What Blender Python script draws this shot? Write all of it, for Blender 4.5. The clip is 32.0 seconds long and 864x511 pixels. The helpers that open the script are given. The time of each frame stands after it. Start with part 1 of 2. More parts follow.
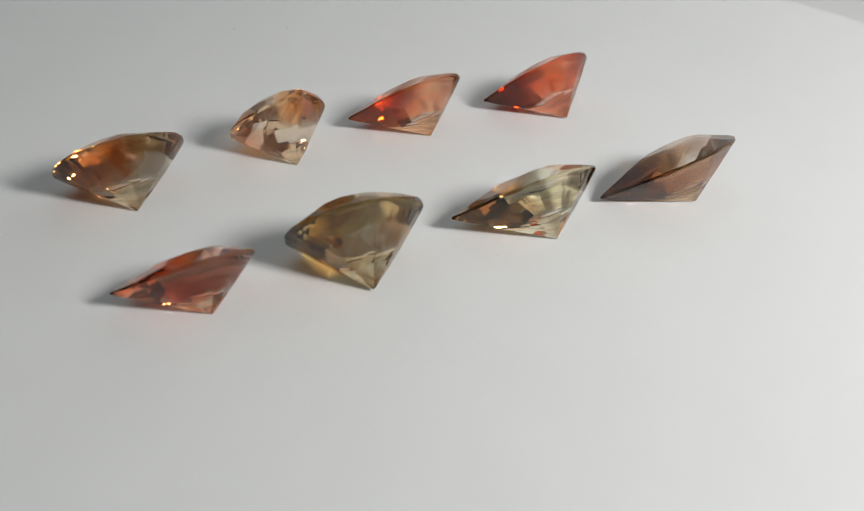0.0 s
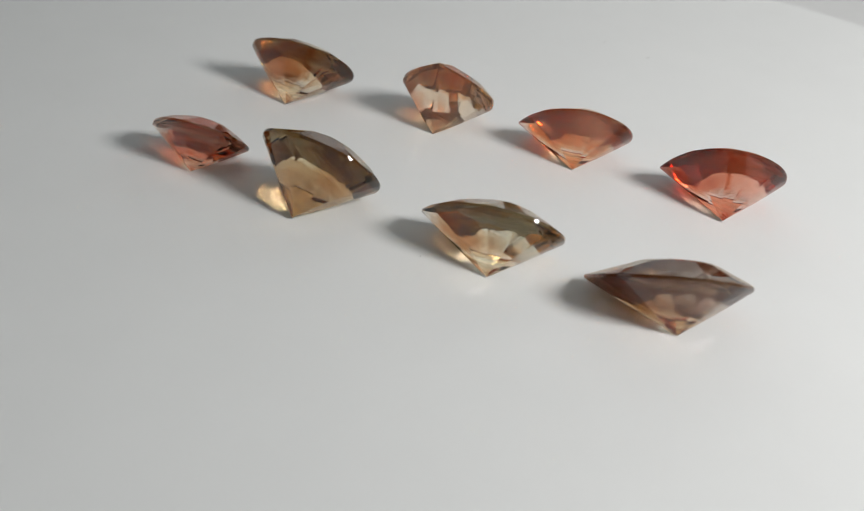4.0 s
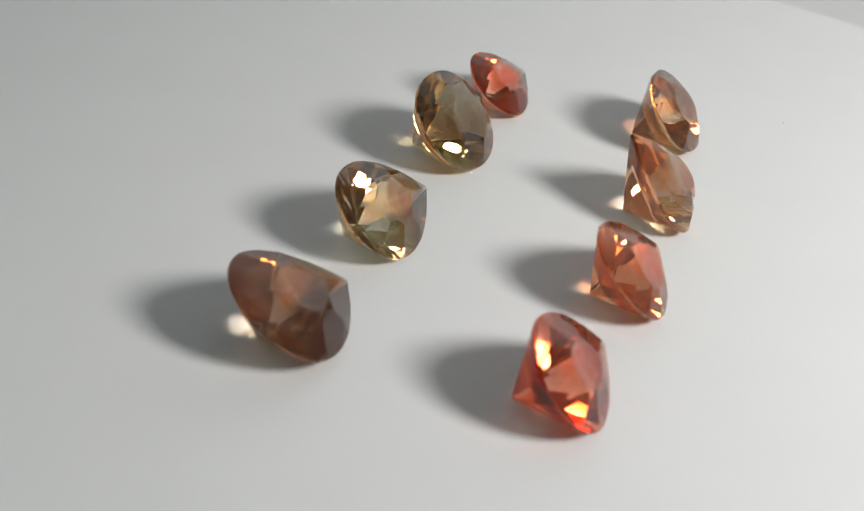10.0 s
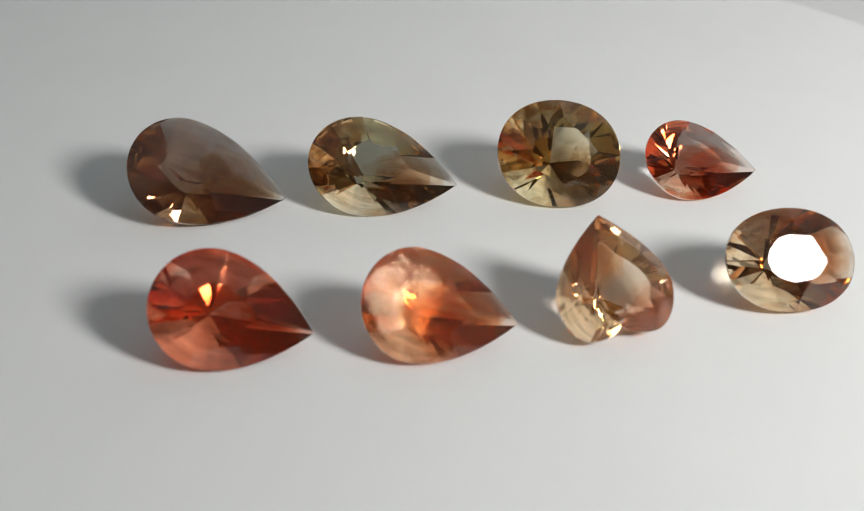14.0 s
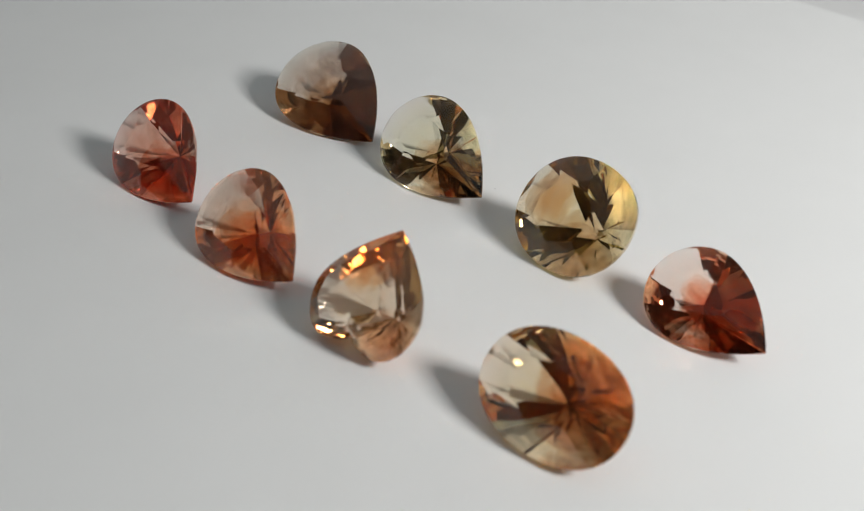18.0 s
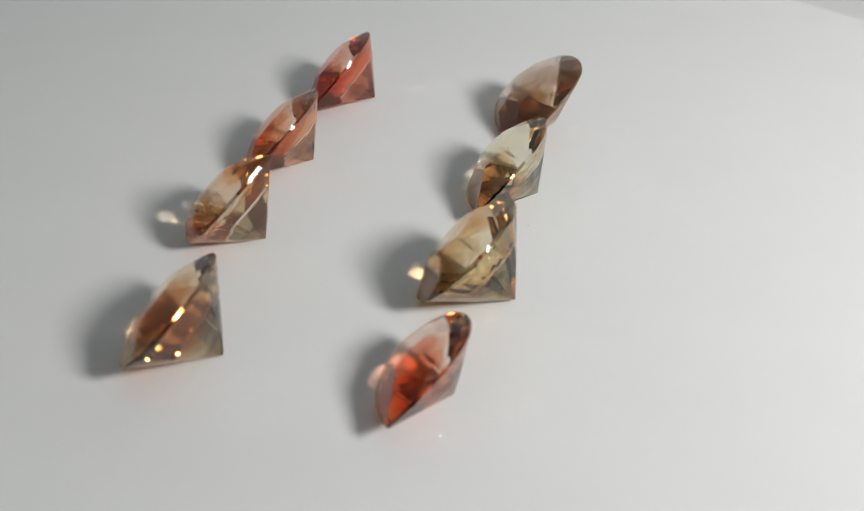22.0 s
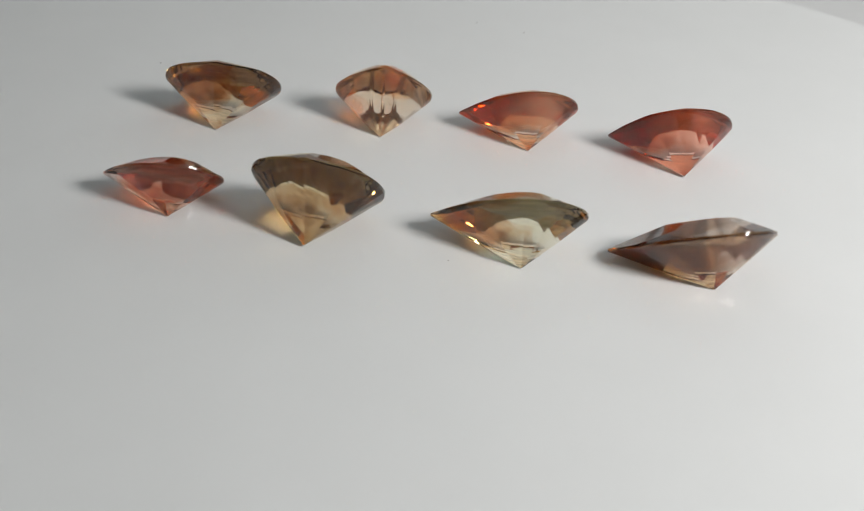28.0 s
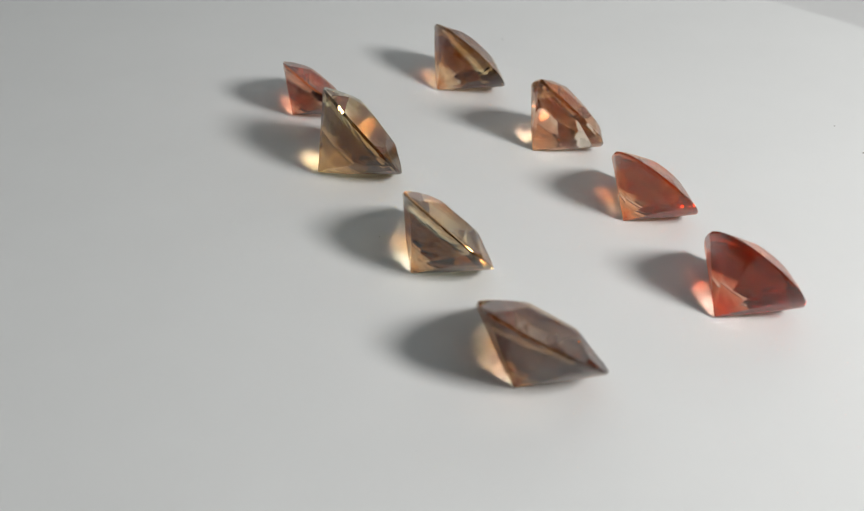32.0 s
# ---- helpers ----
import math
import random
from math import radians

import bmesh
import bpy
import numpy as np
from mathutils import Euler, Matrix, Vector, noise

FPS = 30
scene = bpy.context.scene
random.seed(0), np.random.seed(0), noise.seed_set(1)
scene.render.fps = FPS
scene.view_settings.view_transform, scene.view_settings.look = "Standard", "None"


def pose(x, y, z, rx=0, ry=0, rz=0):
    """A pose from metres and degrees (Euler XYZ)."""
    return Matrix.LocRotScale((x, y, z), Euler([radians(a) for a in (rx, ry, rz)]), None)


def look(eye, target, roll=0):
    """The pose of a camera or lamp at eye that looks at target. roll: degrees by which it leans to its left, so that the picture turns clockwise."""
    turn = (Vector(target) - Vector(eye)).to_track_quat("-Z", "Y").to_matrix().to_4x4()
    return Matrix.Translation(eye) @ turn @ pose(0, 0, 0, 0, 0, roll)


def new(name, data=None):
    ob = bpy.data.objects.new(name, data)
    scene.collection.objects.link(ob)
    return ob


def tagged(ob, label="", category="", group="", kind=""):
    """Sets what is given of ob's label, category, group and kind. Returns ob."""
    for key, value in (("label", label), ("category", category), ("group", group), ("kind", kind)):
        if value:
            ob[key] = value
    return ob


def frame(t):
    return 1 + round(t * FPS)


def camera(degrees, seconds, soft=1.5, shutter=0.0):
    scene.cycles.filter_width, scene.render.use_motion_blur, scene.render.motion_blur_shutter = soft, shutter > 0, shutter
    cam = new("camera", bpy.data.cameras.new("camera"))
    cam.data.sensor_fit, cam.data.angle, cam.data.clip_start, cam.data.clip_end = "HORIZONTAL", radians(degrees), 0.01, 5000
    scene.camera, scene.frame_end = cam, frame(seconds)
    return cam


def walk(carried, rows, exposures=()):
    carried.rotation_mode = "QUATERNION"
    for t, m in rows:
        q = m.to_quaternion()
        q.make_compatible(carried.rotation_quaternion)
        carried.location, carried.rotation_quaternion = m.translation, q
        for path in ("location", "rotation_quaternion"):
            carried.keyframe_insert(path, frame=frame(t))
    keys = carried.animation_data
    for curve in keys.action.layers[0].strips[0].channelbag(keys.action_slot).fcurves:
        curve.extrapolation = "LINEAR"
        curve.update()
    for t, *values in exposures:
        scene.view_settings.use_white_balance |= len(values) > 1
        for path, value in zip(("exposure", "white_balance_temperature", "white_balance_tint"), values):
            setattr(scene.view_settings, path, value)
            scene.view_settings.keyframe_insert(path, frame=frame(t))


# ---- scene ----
# ---------------------------------------------------------------- camera (stands still)
cam = camera(42.288, 32.0, soft=0.7)
EYE = pose(0.0, -0.0860731, 0.0509059, 0, 0, 0.781) @ pose(0, 0, 0, 57.373) @ pose(0, 0, 0, 0, 0, 4.209)
# the camera's own exposure drifts a little as the stones turn
walk(cam, [(0.0, EYE), (32.0, EYE)], [(0.0, 0.0), (2.0, -0.02), (6.0, -0.05), (10.0, 0.0), (13.0, 0.03), (18.0, -0.04), (22.0, 0.0), (25.0, 0.02), (29.0, -0.05), (32.0, -0.05)])
cam.data.dof.use_dof = True
cam.data.dof.focus_distance = 0.104
cam.data.dof.aperture_fstop = 50.0

# ---------------------------------------------------------------- light
LAMP = Vector((0.153, -0.095, 0.134))        # middle of the lamp's diffuser
AIM = Vector((0.076, 0.092, 0.0))

world = bpy.data.worlds.new("room_daylight")
world.use_nodes = True
scene.world = world
wbg = world.node_tree.nodes["Background"]
wbg.inputs["Color"].default_value = (0.84, 0.97, 1.0, 1)
wbg.inputs["Strength"].default_value = 0.245

bulb = bpy.data.lights.new("lamp_light", "AREA")
bulb.shape, bulb.size, bulb.energy, bulb.color = "DISK", 0.060, 0.496, (0.99, 0.975, 0.95)
lamp_ob = new("lamp_light", bulb)
lamp_ob.matrix_world = look(LAMP, AIM)

scene.cycles.blur_glossy = 0.05
scene.cycles.sample_clamp_indirect = 30.0
scene.cycles.transparent_max_bounces = 256

# ---------------------------------------------------------------- materials


def material(name):
    m = bpy.data.materials.new(name)
    m.use_nodes = True
    nt = m.node_tree
    return m, nt, nt.nodes["Principled BSDF"]


def node(nt, kind, **values):
    n = nt.nodes.new(kind)
    for key, value in values.items():
        n.inputs[key.replace("_", " ")].default_value = value
    return n


def matte(name, colour, rough, grain, relief, amount, tint=0.05):
    """A plain surface: slow mottling and fine grain in its colour, and fine relief."""
    m, nt, b = material(name)
    co = nt.nodes.new("ShaderNodeTexCoord")
    slow = node(nt, "ShaderNodeTexNoise", Scale=grain * 0.03, Detail=3.0, Roughness=0.6)
    fine = node(nt, "ShaderNodeTexNoise", Scale=grain, Detail=4.0, Roughness=0.65)
    nt.links.new(co.outputs["Object"], slow.inputs["Vector"])
    nt.links.new(co.outputs["Object"], fine.inputs["Vector"])
    mix = nt.nodes.new("ShaderNodeMath")
    mix.operation = "MULTIPLY_ADD"
    mix.inputs[1].default_value = 0.35
    nt.links.new(fine.outputs["Fac"], mix.inputs[0])
    nt.links.new(slow.outputs["Fac"], mix.inputs[2])
    ramp = nt.nodes.new("ShaderNodeValToRGB")
    ramp.color_ramp.elements[0].position, ramp.color_ramp.elements[1].position = 0.35, 1.0
    ramp.color_ramp.elements[0].color = (*[c * (1 - tint) for c in colour], 1)
    ramp.color_ramp.elements[1].color = (*[min(1, c * (1 + tint)) for c in colour], 1)
    nt.links.new(mix.outputs[0], ramp.inputs["Fac"])
    nt.links.new(ramp.outputs["Color"], b.inputs["Base Color"])
    bump = node(nt, "ShaderNodeBump", Strength=amount, Distance=relief)
    nt.links.new(fine.outputs["Fac"], bump.inputs["Height"])
    nt.links.new(bump.outputs["Normal"], b.inputs["Normal"])
    b.inputs["Roughness"].default_value = rough
    return m


def gem(name, body, core, deep, zone, centre, reach, haze=0.02, zone_haze=None, vein=0.3, milk=(0.5, 0.45, 0.4), streaks=0.72, uneven=0.18):
    """Feldspar. body: what one surface lets through, and core the same round the culet; deep: what a reflection inside the stone keeps of the light, and zone the same
    in a patch of stronger colour round centre (mm in the stone) with the given reach along x, y, z. haze: light scattered by fine inclusions;
    uneven: how far grown-in layers bend what the pavilion shows."""
    m, nt, unused = material(name)
    nt.nodes.remove(unused)
    co = nt.nodes.new("ShaderNodeTexCoord")
    warp = node(nt, "ShaderNodeTexNoise", Scale=260.0, Detail=4.0, Roughness=0.6)
    nt.links.new(co.outputs["Object"], warp.inputs["Vector"])
    place = nt.nodes.new("ShaderNodeMapping")
    place.vector_type = "TEXTURE"
    place.inputs["Location"].default_value = [c / 1000 for c in centre]
    place.inputs["Scale"].default_value = [r / 1000 for r in reach]
    nt.links.new(co.outputs["Object"], place.inputs["Vector"])
    dist = nt.nodes.new("ShaderNodeVectorMath")
    dist.operation = "LENGTH"
    nt.links.new(place.outputs["Vector"], dist.inputs[0])
    shift = nt.nodes.new("ShaderNodeMath")
    shift.operation = "SUBTRACT"
    shift.inputs[1].default_value = 0.5
    nt.links.new(warp.outputs["Fac"], shift.inputs[0])
    add = nt.nodes.new("ShaderNodeMath")
    add.operation = "MULTIPLY_ADD"
    add.inputs[1].default_value = vein * 3
    nt.links.new(shift.outputs[0], add.inputs[0])
    nt.links.new(dist.outputs["Value"], add.inputs[2])
    out = node(nt, "ShaderNodeMapRange", From_Min=0.6, From_Max=1.05)
    out.interpolation_type = "SMOOTHSTEP"
    nt.links.new(add.outputs[0], out.inputs["Value"])
    inner = nt.nodes.new("ShaderNodeMix")
    inner.data_type = "RGBA"
    inner.inputs[6].default_value, inner.inputs[7].default_value = (*zone, 1), (*deep, 1)
    nt.links.new(out.outputs["Result"], inner.inputs["Factor"])
    long = nt.nodes.new("ShaderNodeMapping")
    long.inputs["Rotation"].default_value = (0.5, 0.3, 0.7)
    long.inputs["Scale"].default_value = (300.0, 1000.0, 640.0)
    nt.links.new(co.outputs["Object"], long.inputs["Vector"])
    streak = node(nt, "ShaderNodeTexNoise", Scale=1.0, Detail=4.0, Roughness=0.6)
    nt.links.new(long.outputs["Vector"], streak.inputs["Vector"])
    level = node(nt, "ShaderNodeMapRange", From_Min=0.35, From_Max=0.65, To_Min=1.12, To_Max=streaks)
    nt.links.new(streak.outputs["Fac"], level.inputs["Value"])
    veined = nt.nodes.new("ShaderNodeVectorMath")
    veined.operation = "SCALE"
    nt.links.new(inner.outputs[2], veined.inputs[0])
    nt.links.new(level.outputs["Result"], veined.inputs["Scale"])
    fresnel = node(nt, "ShaderNodeFresnel", IOR=1.56)
    inside = node(nt, "ShaderNodeMapRange", From_Min=0.35, From_Max=0.95)
    nt.links.new(fresnel.outputs["Fac"], inside.inputs["Value"])
    shine = nt.nodes.new("ShaderNodeMix")
    shine.data_type = "RGBA"
    shine.inputs[6].default_value = (1, 1, 1, 1)
    nt.links.new(inside.outputs["Result"], shine.inputs["Factor"])
    nt.links.new(veined.outputs["Vector"], shine.inputs[7])
    gloss = node(nt, "ShaderNodeBsdfAnisotropic", Roughness=0.0)
    nt.links.new(shine.outputs[2], gloss.inputs["Color"])
    axes = nt.nodes.new("ShaderNodeSeparateXYZ")
    nt.links.new(co.outputs["Object"], axes.inputs["Vector"])
    low = node(nt, "ShaderNodeMapRange", From_Min=-0.0012, From_Max=-0.0036)
    nt.links.new(axes.outputs["Z"], low.inputs["Value"])
    pale = nt.nodes.new("ShaderNodeMix")
    pale.data_type = "RGBA"
    pale.inputs[6].default_value, pale.inputs[7].default_value = (*body, 1), (*core, 1)
    nt.links.new(low.outputs["Result"], pale.inputs["Factor"])
    clear = node(nt, "ShaderNodeBsdfRefraction", Roughness=0.0, IOR=1.56)
    nt.links.new(pale.outputs[2], clear.inputs["Color"])
    under = node(nt, "ShaderNodeMapRange", From_Min=-0.0001, From_Max=-0.0005, To_Max=uneven)
    nt.links.new(axes.outputs["Z"], under.inputs["Value"])
    waves = node(nt, "ShaderNodeBump", Distance=0.000022)
    nt.links.new(under.outputs["Result"], waves.inputs["Strength"])
    nt.links.new(streak.outputs["Fac"], waves.inputs["Height"])
    for shader in (clear, gloss):
        nt.links.new(waves.outputs["Normal"], shader.inputs["Normal"])
    mix = nt.nodes.new("ShaderNodeMixShader")
    nt.links.new(fresnel.outputs["Fac"], mix.inputs["Fac"])
    nt.links.new(clear.outputs["BSDF"], mix.inputs[1])
    nt.links.new(gloss.outputs["BSDF"], mix.inputs[2])
    fog = node(nt, "ShaderNodeBsdfDiffuse", Color=(*milk, 1))
    share = node(nt, "ShaderNodeMapRange", To_Min=haze if zone_haze is None else zone_haze, To_Max=haze)
    nt.links.new(out.outputs["Result"], share.inputs["Value"])
    last = nt.nodes.new("ShaderNodeMixShader")
    nt.links.new(share.outputs["Result"], last.inputs["Fac"])
    nt.links.new(mix.outputs["Shader"], last.inputs[1])
    nt.links.new(fog.outputs["BSDF"], last.inputs[2])
    nt.links.new(last.outputs["Shader"], nt.nodes["Material Output"].inputs["Surface"])
    return m


WHITE_BOARD = matte("white_matte_board", (0.80, 0.806, 0.806), 0.75, 2600.0, 0.00004, 0.12, 0.02)
GREY_TOP = matte("pale_grey_laminate", (0.74, 0.74, 0.745), 0.55, 900.0, 0.0001, 0.10, 0.04)
DARK_METAL = matte("dark_grey_paint", (0.10, 0.10, 0.105), 0.40, 1200.0, 0.00005, 0.10, 0.08)
GREY_DUST = matte("grey_dust", (0.40, 0.39, 0.38), 0.9, 4000.0, 0.00003, 0.3, 0.2)
DUST = matte("dark_dust", (0.06, 0.055, 0.05), 0.9, 4000.0, 0.00003, 0.3, 0.2)

# ---------------------------------------------------------------- mesh helpers


def part(name, bm, mat, parent=None, label=""):
    me = bpy.data.meshes.new(name)
    bm.to_mesh(me)
    bm.free()
    me.materials.append(mat)
    ob = new(name, me)
    ob.parent = parent
    if label:
        tagged(ob, label)
    return ob


def lathe(profile, steps=96):
    """A solid of revolution round z from (radius, height) pairs, closed at both ends."""
    bm = bmesh.new()
    rings = []
    for r, z in profile:
        rings.append([bm.verts.new((r * math.cos(2 * math.pi * k / steps), r * math.sin(2 * math.pi * k / steps), z)) for k in range(steps)])
    for a, b in zip(rings, rings[1:]):
        for k in range(steps):
            bm.faces.new((a[k], a[(k + 1) % steps], b[(k + 1) % steps], b[k]))
    bm.faces.new(rings[0][::-1])
    bm.faces.new(rings[-1])
    bmesh.ops.recalc_face_normals(bm, faces=bm.faces)
    return bm


def smooth(ob, angle=35):
    for poly in ob.data.polygons:
        poly.use_smooth = True
    ob.data.set_sharp_from_angle(angle=radians(angle))
    return ob


# ---------------------------------------------------------------- the turning of the stand
PERIOD = 25.3713
DRIFT = [1.164, 0.547, -0.013, -0.377, -0.662, -0.97, -1.115, -0.635, 0.01, 0.277, 0.523, 0.814, 0.868, 0.666, 0.145, -0.421, -0.813]   # degrees, every 2 s


def turned(t):
    return pose(0, 0, 0, 0, 0, -(360.0 * t / PERIOD + float(np.interp(t, np.arange(17) * 2.0, DRIFT))))


MOVERS = []          # (thing, its pose on the stand at rest)

# ---------------------------------------------------------------- table, stand
R_DISC = 0.0801
Z_TOP = -0.018       # the table under the stand

bm = bmesh.new()
bmesh.ops.create_cube(bm, size=1.0, matrix=Matrix.Translation((0, -0.15, Z_TOP - 0.0125)) @ Matrix.Diagonal((1.2, 0.9, 0.025, 1)))
bmesh.ops.bevel(bm, geom=bm.edges[:], offset=0.003, segments=3, affect="EDGES")
table = new("table")
tagged(table, "pale grey laminate table under the turning stand", "table", kind="structure")
part("tabletop", bm, GREY_TOP, table)

# unseen added panels: white ones bounce light, dark ones cut fill and darken reflections
BOUNCE_WHITE = matte("white_bounce_panel", (0.80, 0.80, 0.79), 0.8, 500.0, 0.0002, 0.2, 0.03)
FILL_DARK = matte("dark_fill_panel", (0.07, 0.065, 0.06), 0.8, 500.0, 0.0002, 0.2, 0.06)
for panel_name, x0, x1, y0, y1, paint in (("bounce_panel_back", -0.50, 0.50, 0.15, 0.17, BOUNCE_WHITE), ("dark_panel_front", -0.50, 0.50, -0.50, -0.48, FILL_DARK),
                                         ("dark_panel_left", -0.52, -0.50, -0.50, 0.17, FILL_DARK), ("bounce_panel_right", 0.50, 0.52, -0.50, 0.17, BOUNCE_WHITE)):
    bm = bmesh.new()
    bmesh.ops.create_cube(bm, size=1.0, matrix=Matrix.Translation(((x0 + x1) / 2, (y0 + y1) / 2, Z_TOP + 0.30)) @ Matrix.Diagonal((x1 - x0, y1 - y0, 0.60, 1)))
    tagged(part(panel_name, bm, paint), "unseen panel added round the table to shape the light", "wall", kind="structure")

stand = new("turntable")
tagged(stand, "round white matte display turntable, slowly turning", "turntable")
PLASTIC = matte("white_plastic", (0.74, 0.745, 0.74), 0.35, 700.0, 0.00005, 0.08, 0.03)
smooth(part("platter", lathe([(R_DISC - 0.0010, -0.0060), (R_DISC, -0.0052), (R_DISC, -0.0012), (R_DISC - 0.0003, -0.0005), (R_DISC - 0.0009, -0.0003)], 160), PLASTIC, stand, "white plastic disc"))
smooth(part("paper_sheet", lathe([(R_DISC - 0.0006, -0.0003), (R_DISC - 0.00055, -0.0002), (R_DISC - 0.00055, -0.00005), (R_DISC - 0.0006, 0.0)], 160), WHITE_BOARD, stand, "round white matte paper cover"))
MOVERS.append((stand, Matrix.Translation((0.00138, -0.00042, 0))))     # the disc sits a little off its axis
foot = smooth(part("turntable_stand", lathe([(0.052, Z_TOP), (0.053, Z_TOP + 0.001), (0.050, -0.009), (0.049, -0.0065)], 96), WHITE_BOARD))
tagged(foot, "white plastic base under the turning disc", "base")

# ---------------------------------------------------------------- cut stones


def outline(kind, a, b, w, steps=72):
    """The girdle's outline in mm: a towards the tip (+x), b away from it, half width w."""
    if kind == "oval":
        e = 2 / 2.15
        pts = []
        for k in range(steps):
            c, s = math.cos(2 * math.pi * k / steps), math.sin(2 * math.pi * k / steps)
            pts.append((a * math.copysign(abs(c) ** e, c), w * math.copysign(abs(s) ** e, s)))
        return pts
    n = steps // 4
    if kind == "pear":
        side = [(a * (1 - k / n), w * (1 - (1 - k / n) ** 1.9)) for k in range(n + 1)]
        back = [(b * math.cos(math.pi / 2 + math.pi * k / (2 * n)), w * math.sin(math.pi / 2 + math.pi * k / (2 * n))) for k in range(1, 2 * n)]
        return side + back + [(x, -y) for x, y in side[:0:-1]]
    side = [(a * (1 - k / n), w * (1 - (1 - k / n) ** 1.7)) for k in range(n + 1)]
    lobe = []
    for k in range(1, n + 1):
        f = math.pi * k / n
        reach = math.sin(f) if f < math.pi / 2 else 0.66 + 0.34 * math.sin(f)
        lobe.append((-b * reach, w * (0.5 + 0.5 * math.cos(f))))
    half = side + lobe
    return half + [(x, -y) for x, y in half[-2:0:-1]]


def cut(bm, point, normal):
    """Grind one flat facet: takes off all that lies beyond the plane."""
    geom = bm.verts[:] + bm.edges[:] + bm.faces[:]
    got = bmesh.ops.bisect_plane(bm, geom=geom, dist=1e-5, plane_co=point, plane_no=normal, clear_outer=True)
    edges = [e for e in got["geom_cut"] if isinstance(e, bmesh.types.BMEdge)]
    if len(edges) > 2:
        bmesh.ops.edgeloop_fill(bm, edges=edges)
    bmesh.ops.dissolve_degenerate(bm, edges=bm.edges[:], dist=1e-4)


def brilliant(kind, a, b, w, depth, crown, culet, table, lean):
    """A brilliant cut in mm as one closed bmesh: girdle at z = 0, table up."""
    pts = outline(kind, a, b, w)
    bm = bmesh.new()
    low = [bm.verts.new((x, y, -depth * 1.02)) for x, y in pts]
    high = [bm.verts.new((x, y, crown)) for x, y in pts]
    n = len(pts)
    for k in range(n):
        bm.faces.new((low[k], low[(k + 1) % n], high[(k + 1) % n], high[k]))
    bm.faces.new(low[::-1])
    bm.faces.new(high)
    g = 0.022 * w
    tip = math.degrees(math.atan2(a, 1.9 * w)) if kind == "pear" else 0.0
    if kind == "pear":
        start, span, count = tip + 4.0, 360.0 - 2 * (tip + 4.0), 9
        mains = [start + span * k / (count - 1) for k in range(count)]
    else:
        mains = [22.5 + 45.0 * k for k in range(8)]
    ring = mains + ([] if kind == "pear" else [mains[0] + 360.0])
    mids = [(p + q) / 2 for p, q in zip(ring, ring[1:])]
    quarters = [p + (q - p) * f for p, q in zip(ring, ring[1:]) for f in (0.27, 0.73)]

    hand = random.Random(int(1000 * (a + w + depth)))      # no two facets are ground quite alike

    def support(angle):
        d = Vector((math.cos(radians(angle)), math.sin(radians(angle)), 0))
        return d, max(x * d.x + y * d.y for x, y in pts), culet * d.x

    def up(angle, steep, inset, level):
        d, h, c = support(angle + hand.uniform(-1.5, 1.5))
        steep *= hand.uniform(0.97, 1.03)
        r = c + (h - c) * inset
        normal = d * (crown - g) * steep + Vector((0, 0, (h - c) * (1 - table)))
        cut(bm, d * r + Vector((0, 0, level)), normal.normalized())

    def down(angle, steep):
        d, h, c = support(angle + hand.uniform(-1.5, 1.5))
        steep *= hand.uniform(0.985, 1.015)
        normal = d * (depth - g) * steep - Vector((0, 0, h - c))
        cut(bm, d * h - Vector((0, 0, g)), normal.normalized())

    for angle in mains + ([0.0] if kind == "pear" else []):
        up(angle, 1.0, 1.0, g)
        down(angle, 1.0)
    for angle in quarters:
        up(angle, 1.32, 1.0, g)
        down(angle, 1.045)
    for angle in mids:
        up(angle, 0.55, table * 0.94, crown)
    if lean != (0, 0):
        cut(bm, Vector((culet, 0, crown * 0.97)), Vector((*lean, 1)).normalized())
    return bm


def heart(a, b, w, depth, crown, culet, table, lean):
    """A heart brilliant in mm: rings of facets from the culet to the table."""
    pts = outline("heart", a, b, w, 64)
    n = len(pts)
    g = 0.03 * w
    bm = bmesh.new()

    def ring(scale, z, step, shift=0):
        return [bm.verts.new((culet + (pts[(k + shift) % n][0] - culet) * scale, pts[(k + shift) % n][1] * scale, z)) for k in range(0, n, step)]

    low, high = ring(1, -g, 1), ring(1, g, 1)
    mid, top = ring(0.76, g + (crown - g) * 0.64, 4, 2), ring(table, crown, 4)
    for q in top:
        q.co.z -= q.co.x * lean[0] + q.co.y * lean[1]
    deep = ring(0.30, -g - (depth - g) * 0.74, 4, 2)
    point = bm.verts.new((culet, 0, -depth))
    for k in range(n):
        bm.faces.new((low[k], low[(k + 1) % n], high[(k + 1) % n], high[k]))
    m = n // 4
    for k in range(m):
        q = (k + 1) % m
        for j in range(4):
            bm.faces.new((high[4 * k + j], high[(4 * k + j + 1) % n], mid[k]))
            bm.faces.new((low[(4 * k + j + 1) % n], low[4 * k + j], deep[k]))
        bm.faces.new((mid[k], high[4 * q], mid[q]))
        bm.faces.new((deep[q], low[4 * q], deep[k]))
        bm.faces.new((mid[k], mid[q], top[q]))
        bm.faces.new((top[k], mid[k], top[q]))
        bm.faces.new((deep[k], point, deep[q]))
    bm.faces.new(top)
    bmesh.ops.recalc_face_normals(bm, faces=bm.faces[:])
    return bm


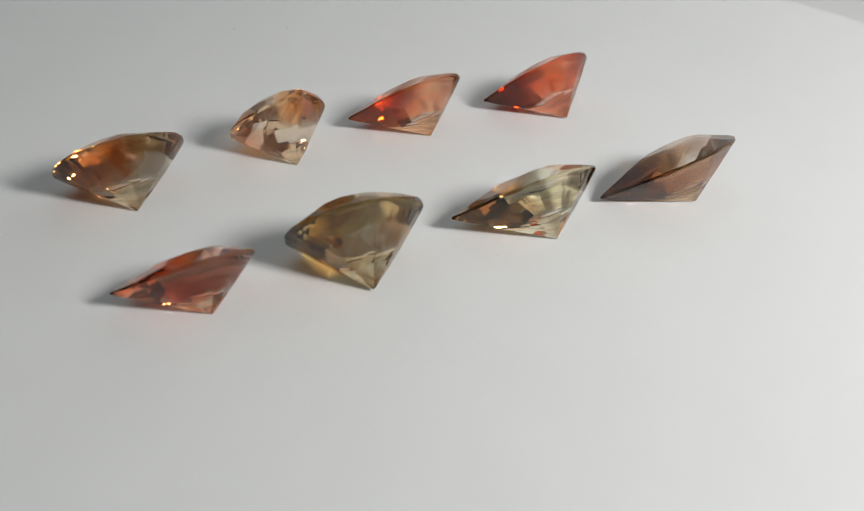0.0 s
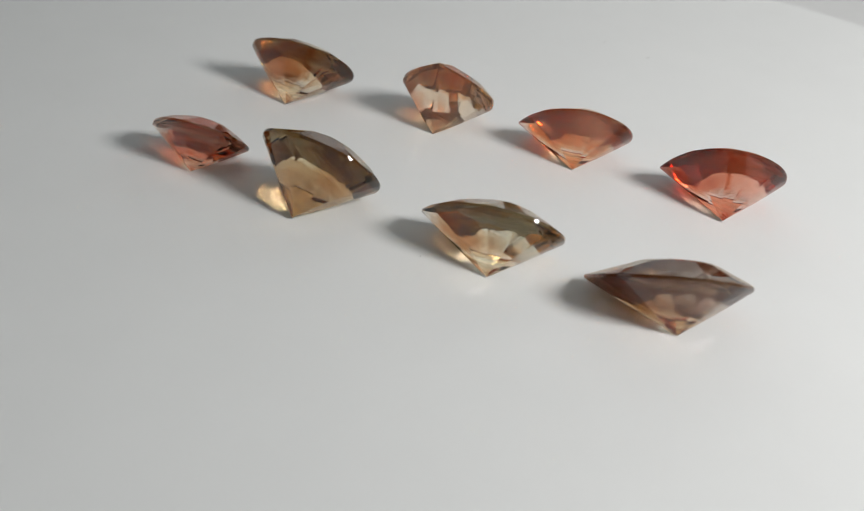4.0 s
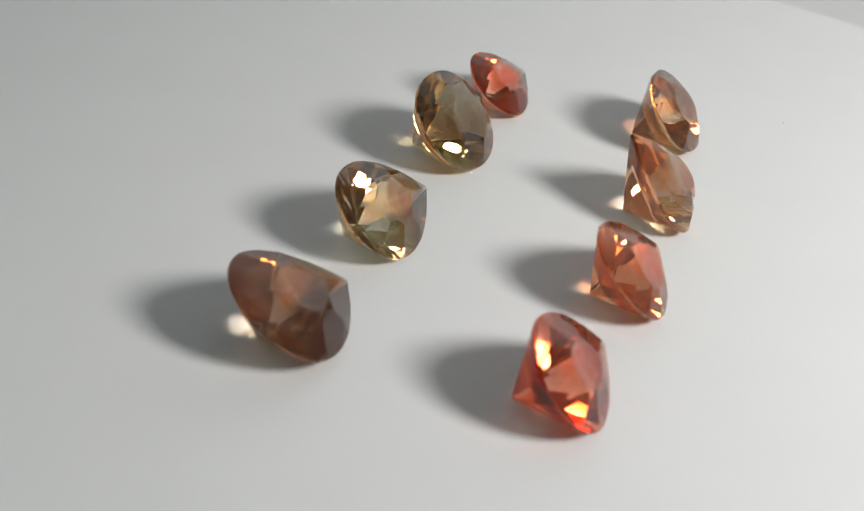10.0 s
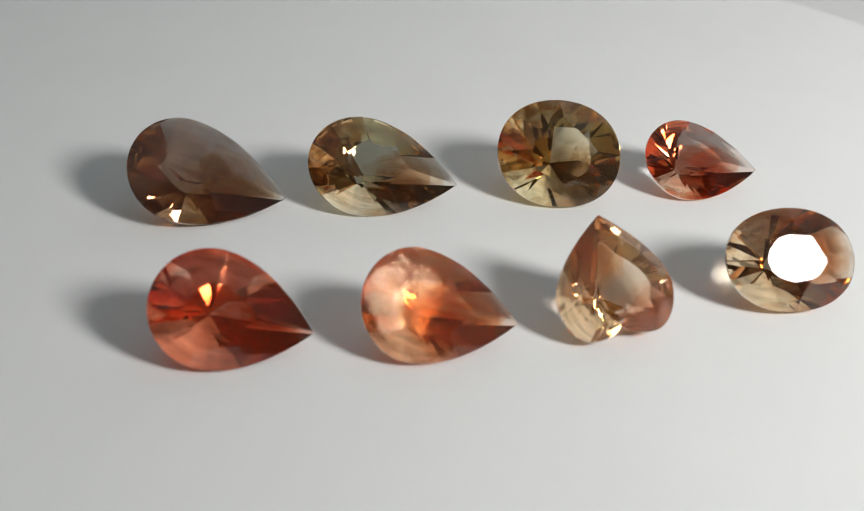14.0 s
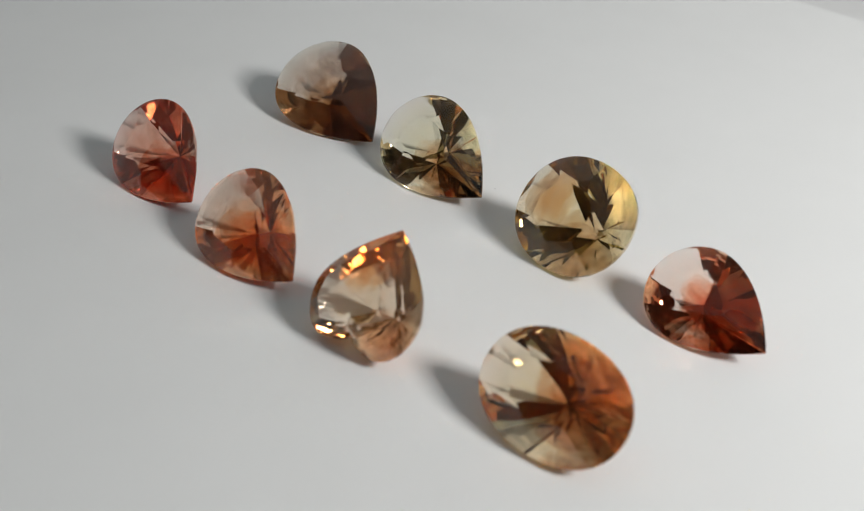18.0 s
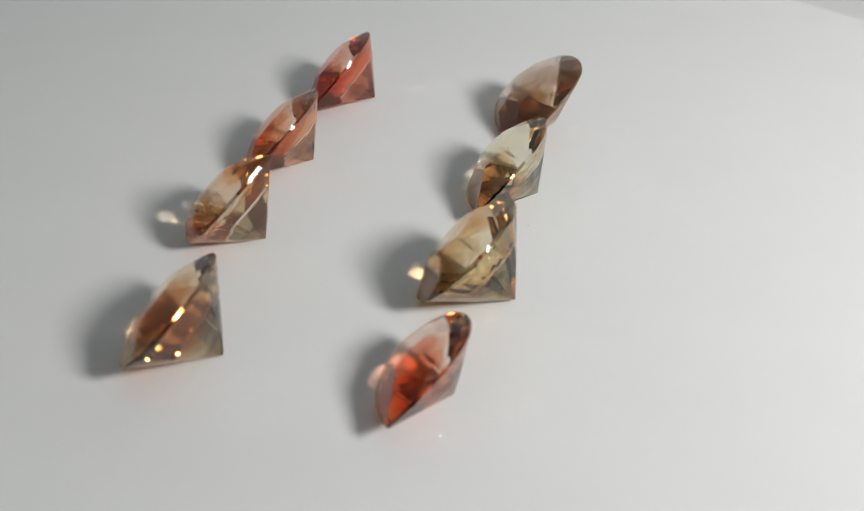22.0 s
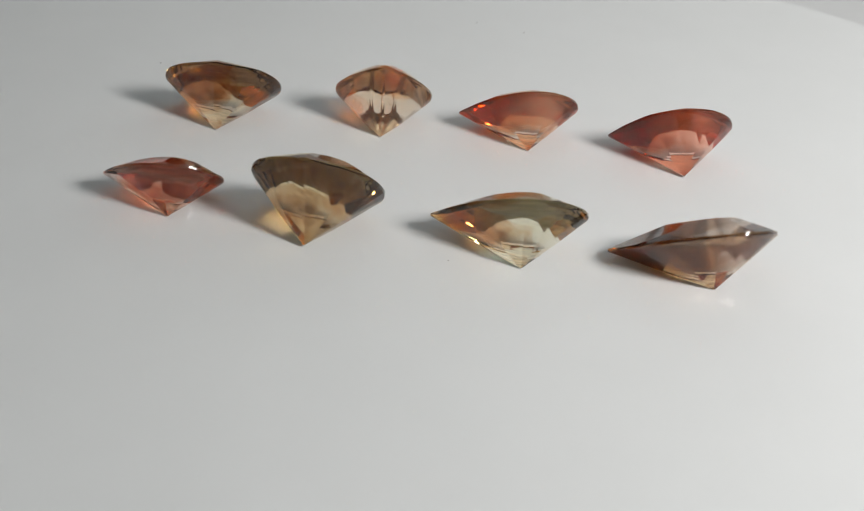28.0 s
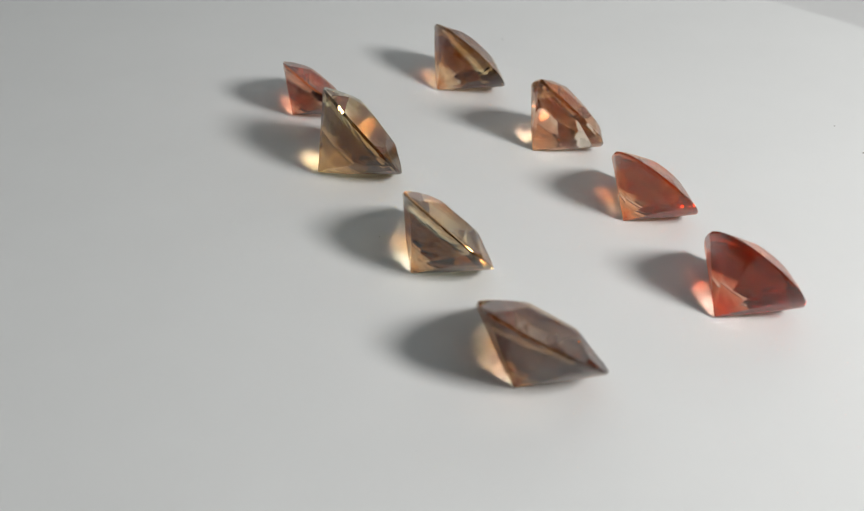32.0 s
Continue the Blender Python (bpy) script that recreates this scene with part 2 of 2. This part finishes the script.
def stone(name, label, kind, size, place, mat, table=0.41, lean=(0, 0)):
    """One cut stone, lying on its pavilion. size: a, b, half width, depth, crown, culet's offset in mm;
    place: x, y of the culet in mm, azimuth and tilt of the table's normal and the tip's turn in degrees."""
    a, b, w, depth, crown, culet = size
    x, y, az, tilt, spin = place
    solid = heart(*size, table, lean) if kind == "heart" else brilliant(kind, *size, table, lean)
    nrm = Vector((math.cos(radians(az)) * math.sin(radians(tilt)), math.sin(radians(az)) * math.sin(radians(tilt)), math.cos(radians(tilt))))
    u = Vector((0, 0, 1)).cross(nrm).normalized()
    v = nrm.cross(u)
    ax = u * math.cos(radians(spin)) + v * math.sin(radians(spin))
    ay = nrm.cross(ax)
    turn = Matrix((ax, ay, nrm)).transposed().to_4x4()
    bmesh.ops.scale(solid, vec=(0.001, 0.001, 0.001), verts=solid.verts[:])
    tip = turn @ Vector((culet / 1000, 0, -depth / 1000))
    floor_z = min((turn @ q.co).z for q in solid.verts)
    rest = Matrix.Translation((x / 1000 - tip.x, y / 1000 - tip.y, -floor_z)) @ turn
    thing = new(name)
    tagged(thing, label, "gemstone", "cut stones on the turntable")
    solid.normal_update()
    classes = {"table_facet": lambda f: f.normal.z > 0.99, "crown": lambda f: 0.04 < f.normal.z <= 0.99,
               "girdle": lambda f: abs(f.normal.z) <= 0.04, "pavilion": lambda f: f.normal.z < -0.04}
    for piece, keep in classes.items():
        bm = solid.copy()
        bm.normal_update()
        bmesh.ops.delete(bm, geom=[f for f in bm.faces if not keep(f)], context="FACES")
        part(piece, bm, mat, thing)
    hull = np.array([[tuple(loop.vert.co) for loop in three] for three in solid.calc_loop_triangles()])
    solid.free()
    MOVERS.append((thing, rest))
    return thing, hull


def room_along(hull, start, way):
    """How many times the vector way fits between start and the stone's surface."""
    p, d = np.array(start), np.array(way)
    e1, e2 = hull[:, 1] - hull[:, 0], hull[:, 2] - hull[:, 0]
    h = np.cross(d, e2)
    det = (e1 * h).sum(1)
    det = np.where(np.abs(det) < 1e-18, 1e-18, det)
    off = p - hull[:, 0]
    u = (off * h).sum(1) / det
    q = np.cross(off, e1)
    v = (q @ d) / det
    far = (e2 * q).sum(1) / det
    ok = (u > -1e-4) & (v > -1e-4) & (u + v < 1.0002) & (far > 1e-6)
    return float(far[ok].min()) if ok.any() else 0.0


def zone_material(name, colour, shells, milk, cloud):
    """What one shell of a colour zone does to the light: a faint tint, and a little scatter in streaks."""
    m, nt, unused = material(name)
    nt.nodes.remove(unused)
    co = nt.nodes.new("ShaderNodeTexCoord")
    long = nt.nodes.new("ShaderNodeMapping")
    long.inputs["Rotation"].default_value = (0.4, 0.2, 0.9)
    long.inputs["Scale"].default_value = (420.0, 1900.0, 1100.0)
    nt.links.new(co.outputs["Object"], long.inputs["Vector"])
    streak = node(nt, "ShaderNodeTexNoise", Scale=1.0, Detail=4.0, Roughness=0.65)
    nt.links.new(long.outputs["Vector"], streak.inputs["Vector"])
    amount = node(nt, "ShaderNodeMapRange", From_Min=0.40, From_Max=0.68, To_Min=0.15 * cloud, To_Max=1.9 * cloud)
    nt.links.new(streak.outputs["Fac"], amount.inputs["Value"])
    depth = node(nt, "ShaderNodeMapRange", From_Min=0.35, From_Max=0.65, To_Min=0.5, To_Max=1.5)
    nt.links.new(streak.outputs["Fac"], depth.inputs["Value"])
    tint = nt.nodes.new("ShaderNodeGamma")
    tint.inputs["Color"].default_value = (*[c ** (0.5 / shells) for c in colour], 1)
    nt.links.new(depth.outputs["Result"], tint.inputs["Gamma"])
    clear = nt.nodes.new("ShaderNodeBsdfTransparent")
    nt.links.new(tint.outputs["Color"], clear.inputs["Color"])
    if not cloud:
        nt.links.new(clear.outputs["BSDF"], nt.nodes["Material Output"].inputs["Surface"])
        return m
    fog = node(nt, "ShaderNodeBsdfDiffuse", Color=(*milk, 1))
    mix = nt.nodes.new("ShaderNodeMixShader")
    nt.links.new(amount.outputs["Result"], mix.inputs["Fac"])
    nt.links.new(clear.outputs["BSDF"], mix.inputs[1])
    nt.links.new(fog.outputs["BSDF"], mix.inputs[2])
    nt.links.new(mix.outputs["Shader"], nt.nodes["Material Output"].inputs["Surface"])
    return m


def colour_zone(made, label, centre, reach, colour, milk, cloud=0.02, shells=3, seed=1):
    """A patch of deeper colour inside a stone, as nested shells. centre and reach in mm, colour: what is left of light that crosses it."""
    thing, hull = made
    mat = zone_material(label.replace(" ", "_"), colour, shells, milk, cloud)
    mid = Vector(centre) / 1000
    bm = bmesh.new()
    rooms = None
    for k in range(shells):
        size = 1.0 - 0.75 * k / shells
        ball = bmesh.ops.create_icosphere(bm, subdivisions=3, radius=1.0)
        ways = [Vector([c * r for c, r in zip(q.co, reach)]) / 1000 for q in ball["verts"]]
        rooms = rooms or [room_along(hull, mid, d) for d in ways]
        for q, d, room in zip(ball["verts"], ways, rooms):
            wave = 1.0 + 0.40 * noise.noise(q.co * 1.6 + Vector((seed * 7.1, k * 0.5, 0))) + 0.14 * noise.noise(q.co * 4.5 + Vector((seed * 3.3, 0, k * 0.9)))
            q.co = mid + d * size * min(wave, 0.93 * room)
    for f in bm.faces:
        f.smooth = True
    part("colour_zone", bm, mat, thing, label)


RED = gem("red_feldspar", (0.99, 0.90, 0.86), (0.99, 0.90, 0.86), (0.93, 0.43, 0.28), (0.98, 0.86, 0.76), (-0.6, 3.2, -2.2), (6.0, 3.6, 2.5), 0.03, 0.15, milk=(0.97, 0.28, 0.13))
SALMON = gem("salmon_feldspar", (0.99, 0.93, 0.87), (0.99, 0.92, 0.85), (0.98, 0.64, 0.43), (0.99, 0.88, 0.76), (-0.8, 3.0, -1.9), (4.8, 3.0, 2.3), 0.03, 0.18, milk=(1.0, 0.50, 0.30))
PEACH = gem("peach_feldspar", (0.99, 0.96, 0.92), (0.99, 0.93, 0.86), (0.985, 0.84, 0.62), (0.97, 0.93, 0.85), (-1.2, 1.2, 0.6), (3.0, 2.8, 2.2), 0.05, 0.005, milk=(1.0, 0.51, 0.28))
CHAMPAGNE_RED = gem("brown_orange_feldspar", (0.98, 0.94, 0.88), (0.97, 0.91, 0.85), (0.975, 0.88, 0.70), (0.95, 0.72, 0.53), (0.8, 0.8, -2.2), (4.2, 3.2, 3.4), 0.02, milk=(0.74, 0.36, 0.18), streaks=0.8)
SMOKY = gem("smoky_brown_feldspar", (0.95, 0.93, 0.89), (0.96, 0.93, 0.89), (0.86, 0.66, 0.45), (0.78, 0.57, 0.43), (0.4, 3.2, -1.8), (6.4, 3.0, 2.2), 0.03, 0.28, milk=(0.36, 0.19, 0.145))
STRAW = gem("straw_feldspar", (0.985, 0.97, 0.94), (0.97, 0.94, 0.87), (0.98, 0.94, 0.82), (0.93, 0.75, 0.56), (-2.8, 0.0, -1.6), (4.2, 5.0, 3.4), 0.01, milk=(0.60, 0.40, 0.20), vein=0.5, streaks=0.70)
OLIVE = gem("olive_feldspar", (0.97, 0.95, 0.88), (0.96, 0.92, 0.84), (0.965, 0.92, 0.70), (0.91, 0.78, 0.57), (2.6, 2.0, -1.4), (4.4, 4.2, 4.2), 0.02, 0.04, milk=(0.44, 0.28, 0.12), streaks=0.8)
SMALL_RED = gem("red_centre_feldspar", (0.99, 0.96, 0.93), (0.98, 0.93, 0.89), (0.96, 0.72, 0.55), (0.91, 0.42, 0.27), (0.6, 0.0, -0.6), (4.2, 2.9, 2.8), 0.015, 0.03, milk=(0.64, 0.10, 0.03))


def sheen(made, label, centre, reach, colour, share, rough):
    """A thin layer of fine parallel platelets under the table, which glints softly. centre and reach in mm."""
    m, nt, unused = material(label.replace(" ", "_"))
    nt.nodes.remove(unused)
    co = nt.nodes.new("ShaderNodeTexCoord")
    grain = node(nt, "ShaderNodeTexNoise", Scale=420.0, Detail=2.0, Roughness=0.5)
    nt.links.new(co.outputs["Object"], grain.inputs["Vector"])
    amount = node(nt, "ShaderNodeMapRange", From_Min=0.36, From_Max=0.62, To_Min=0.5 * share, To_Max=1.4 * share)
    nt.links.new(grain.outputs["Fac"], amount.inputs["Value"])
    clear = nt.nodes.new("ShaderNodeBsdfTransparent")
    gloss = node(nt, "ShaderNodeBsdfAnisotropic", Color=(*colour, 1), Roughness=rough)
    mix = nt.nodes.new("ShaderNodeMixShader")
    nt.links.new(amount.outputs["Result"], mix.inputs["Fac"])
    nt.links.new(clear.outputs["BSDF"], mix.inputs[1])
    nt.links.new(gloss.outputs["BSDF"], mix.inputs[2])
    nt.links.new(mix.outputs["Shader"], nt.nodes["Material Output"].inputs["Surface"])
    bm = bmesh.new()
    place = Matrix.Translation(Vector(centre) / 1000) @ Matrix.Diagonal((*[r / 1000 for r in reach], 1))
    bmesh.ops.create_icosphere(bm, subdivisions=3, radius=1.0, matrix=place)
    for q in bm.verts:
        d = q.co - Vector(centre) / 1000
        q.co = Vector(centre) / 1000 + d * min(1.0 + 0.35 * noise.noise(d * 700), 0.93 * room_along(made[1], Vector(centre) / 1000, d))
    smooth(part("platelet_layer", bm, m, made[0], label))


a1 = stone("pear_gemstone", "hazy red pear-cut gemstone lying on its side on white", "pear", (7.704, 4.423, 4.395, 5.159, 1.22, 0.299), (11.272, 22.521, 130.82, 49.44, -22.25), RED)
a2 = stone("pear_gemstone", "salmon orange pear-cut gemstone lying on its side on white", "pear", (8.12, 4.054, 4.348, 4.5, 1.25, 0.906), (-2.685, 15.696, 131.25, 44.73, -19.53), SALMON, lean=(0.018, -0.086))
a3 = stone("heart_gemstone", "clear peach heart-cut gemstone with an orange rim", "heart", (6.115, 3.414, 4.9, 4.913, 1.614, 0.047), (-14.838, 7.101, 128.52, 48.27, 92.54), PEACH, 0.45, (-0.027, 0.055))
a4 = stone("oval_gemstone", "brownish orange oval gemstone with champagne edges", "oval", (5.831, 5.831, 4.258, 5.209, 1.347, 0.025), (-26.907, -3.908, 126.83, 48.51, -2.68), CHAMPAGNE_RED, 0.43, (-0.018, -0.01))
b1 = stone("pear_gemstone", "large smoky brown pear-cut gemstone with a grey sheen", "pear", (9.277, 4.672, 5.098, 4.147, 1.653, 0.758), (22.977, 7.025, 143.76, 36.61, -31.66), SMOKY)
b2 = stone("pear_gemstone", "pale straw yellow pear-cut gemstone with russet streaks", "pear", (8.759, 4.931, 4.572, 4.675, 1.479, 0.507), (9.712, -2.154, 127.77, 45.22, -16.72), STRAW)
b3 = stone("round_gemstone", "olive yellow near-round gemstone, the largest of the set", "oval", (5.022, 5.022, 5.792, 5.757, 1.766, 0.0), (-5.16, -12.858, 119.52, 49.51, -93.16), OLIVE, 0.43, (0.0995, -0.031))
b4 = stone("pear_gemstone", "small pear-cut gemstone with a red middle and pale edges", "pear", (7.247, 4.013, 4.011, 3.715, 1.23, 0.45), (-16.967, -17.775, 126.67, 41.1, -13.34), SMALL_RED)

WHOLE = (9.0, 9.0, 2.6)
colour_zone(a1, "pale red tint through the stone", (0.6, 0.0, 0.0), WHOLE, (0.97, 0.68, 0.56), (0.92, 0.13, 0.04), 0.012, 8, 11)
colour_zone(a1, "deep red zone in the tip half", (4.4, -0.6, 0.2), (3.4, 3.6, 1.1), (0.74, 0.16, 0.07), (0.60, 0.07, 0.02), 0.006, 8, 1)
colour_zone(a2, "pale orange tint through the stone", (0.8, 0.0, 0.0), WHOLE, (0.99, 0.87, 0.78), (1.0, 0.36, 0.15), 0.010, 8, 12)
colour_zone(a2, "orange red zone in the tip half", (3.6, -0.8, 0.2), (4.2, 3.6, 1.0), (0.92, 0.30, 0.11), (0.95, 0.30, 0.10), 0.012, 8, 2)
colour_zone(a3, "faint peach tint through the stone", (0.3, 0.0, 0.0), WHOLE, (0.985, 0.91, 0.78), (1.0, 0.58, 0.28), 0.007, 6, 13)
colour_zone(a3, "pink orange cloud in one lobe", (-1.8, -2.6, -0.8), (2.2, 2.2, 1.6), (0.97, 0.58, 0.42), (1.0, 0.50, 0.34), 0.022, 8, 4)
colour_zone(a3, "orange zone at the tip", (3.2, 1.2, 0.0), (2.6, 2.4, 1.2), (0.96, 0.52, 0.26), (1.0, 0.48, 0.22), 0.010, 7, 14)
colour_zone(a4, "champagne tint through the stone", (0.0, 0.0, 0.0), WHOLE, (0.93, 0.86, 0.67), (0.80, 0.50, 0.30), 0, 7, 15)
colour_zone(a4, "red brown zone inside the stone", (2.2, 0.6, -0.7), (3.8, 3.6, 2.0), (0.70, 0.31, 0.16), (0.66, 0.28, 0.14), 0.012, 8, 3)
colour_zone(b1, "smoky tint through the stone", (0.6, 0.2, 0.0), WHOLE, (0.87, 0.71, 0.62), (0.40, 0.23, 0.17), 0.012, 8, 16)
colour_zone(b1, "dark brown zone in the tip half", (4.4, -0.5, -0.7), (4.6, 3.6, 1.9), (0.52, 0.26, 0.10), (0.34, 0.16, 0.06), 0.008, 8, 5)
colour_zone(b1, "grey milky band across the stone", (-0.8, 1.0, -0.9), (1.2, 3.4, 1.5), (0.95, 0.93, 0.90), (0.72, 0.66, 0.60), 0.034, 5, 18)
colour_zone(b2, "faint yellow tint through the stone", (0.6, 0.0, 0.0), WHOLE, (0.943, 0.937, 0.796), (0.80, 0.66, 0.40), 0, 6, 19)
colour_zone(b2, "rust zone in the tip half", (4.0, -0.8, -0.7), (3.8, 2.6, 1.6), (0.72, 0.36, 0.18), (0.62, 0.27, 0.10), 0.008, 8, 20)
colour_zone(b3, "olive yellow tint through the stone", (0.0, 0.0, 0.0), WHOLE, (0.95, 0.87, 0.67), (0.60, 0.46, 0.22), 0, 8, 21)
colour_zone(b3, "brown zone inside the stone", (1.9, 1.8, -1.0), (3.0, 3.2, 2.2), (0.68, 0.45, 0.28), (0.45, 0.23, 0.11), 0.008, 8, 7)
colour_zone(b3, "russet streak at the rim", (-0.4, -2.8, -0.8), (3.0, 2.2, 1.7), (0.82, 0.54, 0.34), (0.62, 0.34, 0.16), 0.008, 6, 22)
colour_zone(b4, "faint pink tint through the stone", (0.4, 0.0, 0.0), WHOLE, (0.99, 0.91, 0.86), (0.90, 0.30, 0.14), 0.004, 6, 23)
colour_zone(b4, "deep red zone in the tip half", (2.2, 0.0, -0.9), (3.3, 1.9, 1.3), (0.84, 0.24, 0.12), (0.76, 0.16, 0.05), 0.008, 8, 8)
sheen(a2, "glinting copper platelet layer", (-1.2, 0.6, -0.2), (3.2, 2.8, 0.10), (1.0, 0.74, 0.58), 0.12, 0.28)
rng = random.Random(17)
bm = bmesh.new()
for x, y, z in ((-0.75, 2.15, -3.54), (-0.18, 3.08, -2.91)):
    m = Matrix.Translation((Vector((x * 0.95, y * 0.95, z * 0.97)) + Vector([rng.gauss(0, 0.16) for q in range(3)])) / 1000) @ Matrix.Rotation(rng.uniform(0, 6.28), 4, "Z")
    bmesh.ops.create_icosphere(bm, subdivisions=1, radius=1.0, matrix=m @ Matrix.Diagonal((rng.uniform(0.00005, 0.00016), rng.uniform(0.00004, 0.00008), 0.00004, 1)))
tagged(part("dark_inclusions", bm, DUST, b3[0], "small dark inclusions near the culet"), kind="stuff")

# ---------------------------------------------------------------- lamp beside the stand, out of the camera's view
lamp = new("desk_lamp")
tagged(lamp, "small dark desk lamp beside the turntable, switched on", "lamp")
aim = look(LAMP, AIM)
bm = lathe([(0.037, 0.000), (0.0385, 0.001), (0.0385, 0.012), (0.034, 0.030), (0.020, 0.045), (0.010, 0.052)], 64)
bmesh.ops.transform(bm, matrix=aim @ Matrix.Translation((0, 0, 0.0015)), verts=bm.verts[:])
smooth(part("lamp_head", bm, DARK_METAL, lamp))
back = aim @ Vector((0, 0, 0.05))
bm = lathe([(0.004, Z_TOP + 0.008), (0.004, back.z)], 24)
bmesh.ops.translate(bm, vec=(back.x, back.y, 0), verts=bm.verts[:])
smooth(part("stem", bm, DARK_METAL, lamp))
bm = lathe([(0.050, Z_TOP), (0.052, Z_TOP + 0.002), (0.050, Z_TOP + 0.008), (0.012, Z_TOP + 0.011)], 64)
bmesh.ops.translate(bm, vec=(back.x, back.y, 0), verts=bm.verts[:])
smooth(part("base", bm, DARK_METAL, lamp))

# ---------------------------------------------------------------- dust on the disc
grit = random.Random(21)
for sx, sy, r in ((-28.2, 39.5, 0.10), (-22.1, 41.3, 0.11), (-43.7, 2.4, 0.09), (4.62, -5.5, 0.06)):
    bm = bmesh.new()
    bmesh.ops.create_icosphere(bm, subdivisions=1, radius=r / 1000)
    for q in bm.verts:
        q.co = Vector((q.co.x, q.co.y, q.co.z * 0.5)) * (0.75 + 0.5 * grit.random())
    low = min(q.co.z for q in bm.verts)
    bmesh.ops.translate(bm, vec=(0, 0, -low), verts=bm.verts[:])
    speck = part("dust_speck", bm, GREY_DUST)
    tagged(speck, "tiny grey dust speck on the white disc", "dust", "dust on the turntable")
    MOVERS.append((speck, Matrix.Translation((sx / 1000, sy / 1000, 0))))


def motions():
    for thing, rest in MOVERS:
        walk(thing, [(0.5 * k, turned(0.5 * k) @ rest) for k in range(65)])


motions()
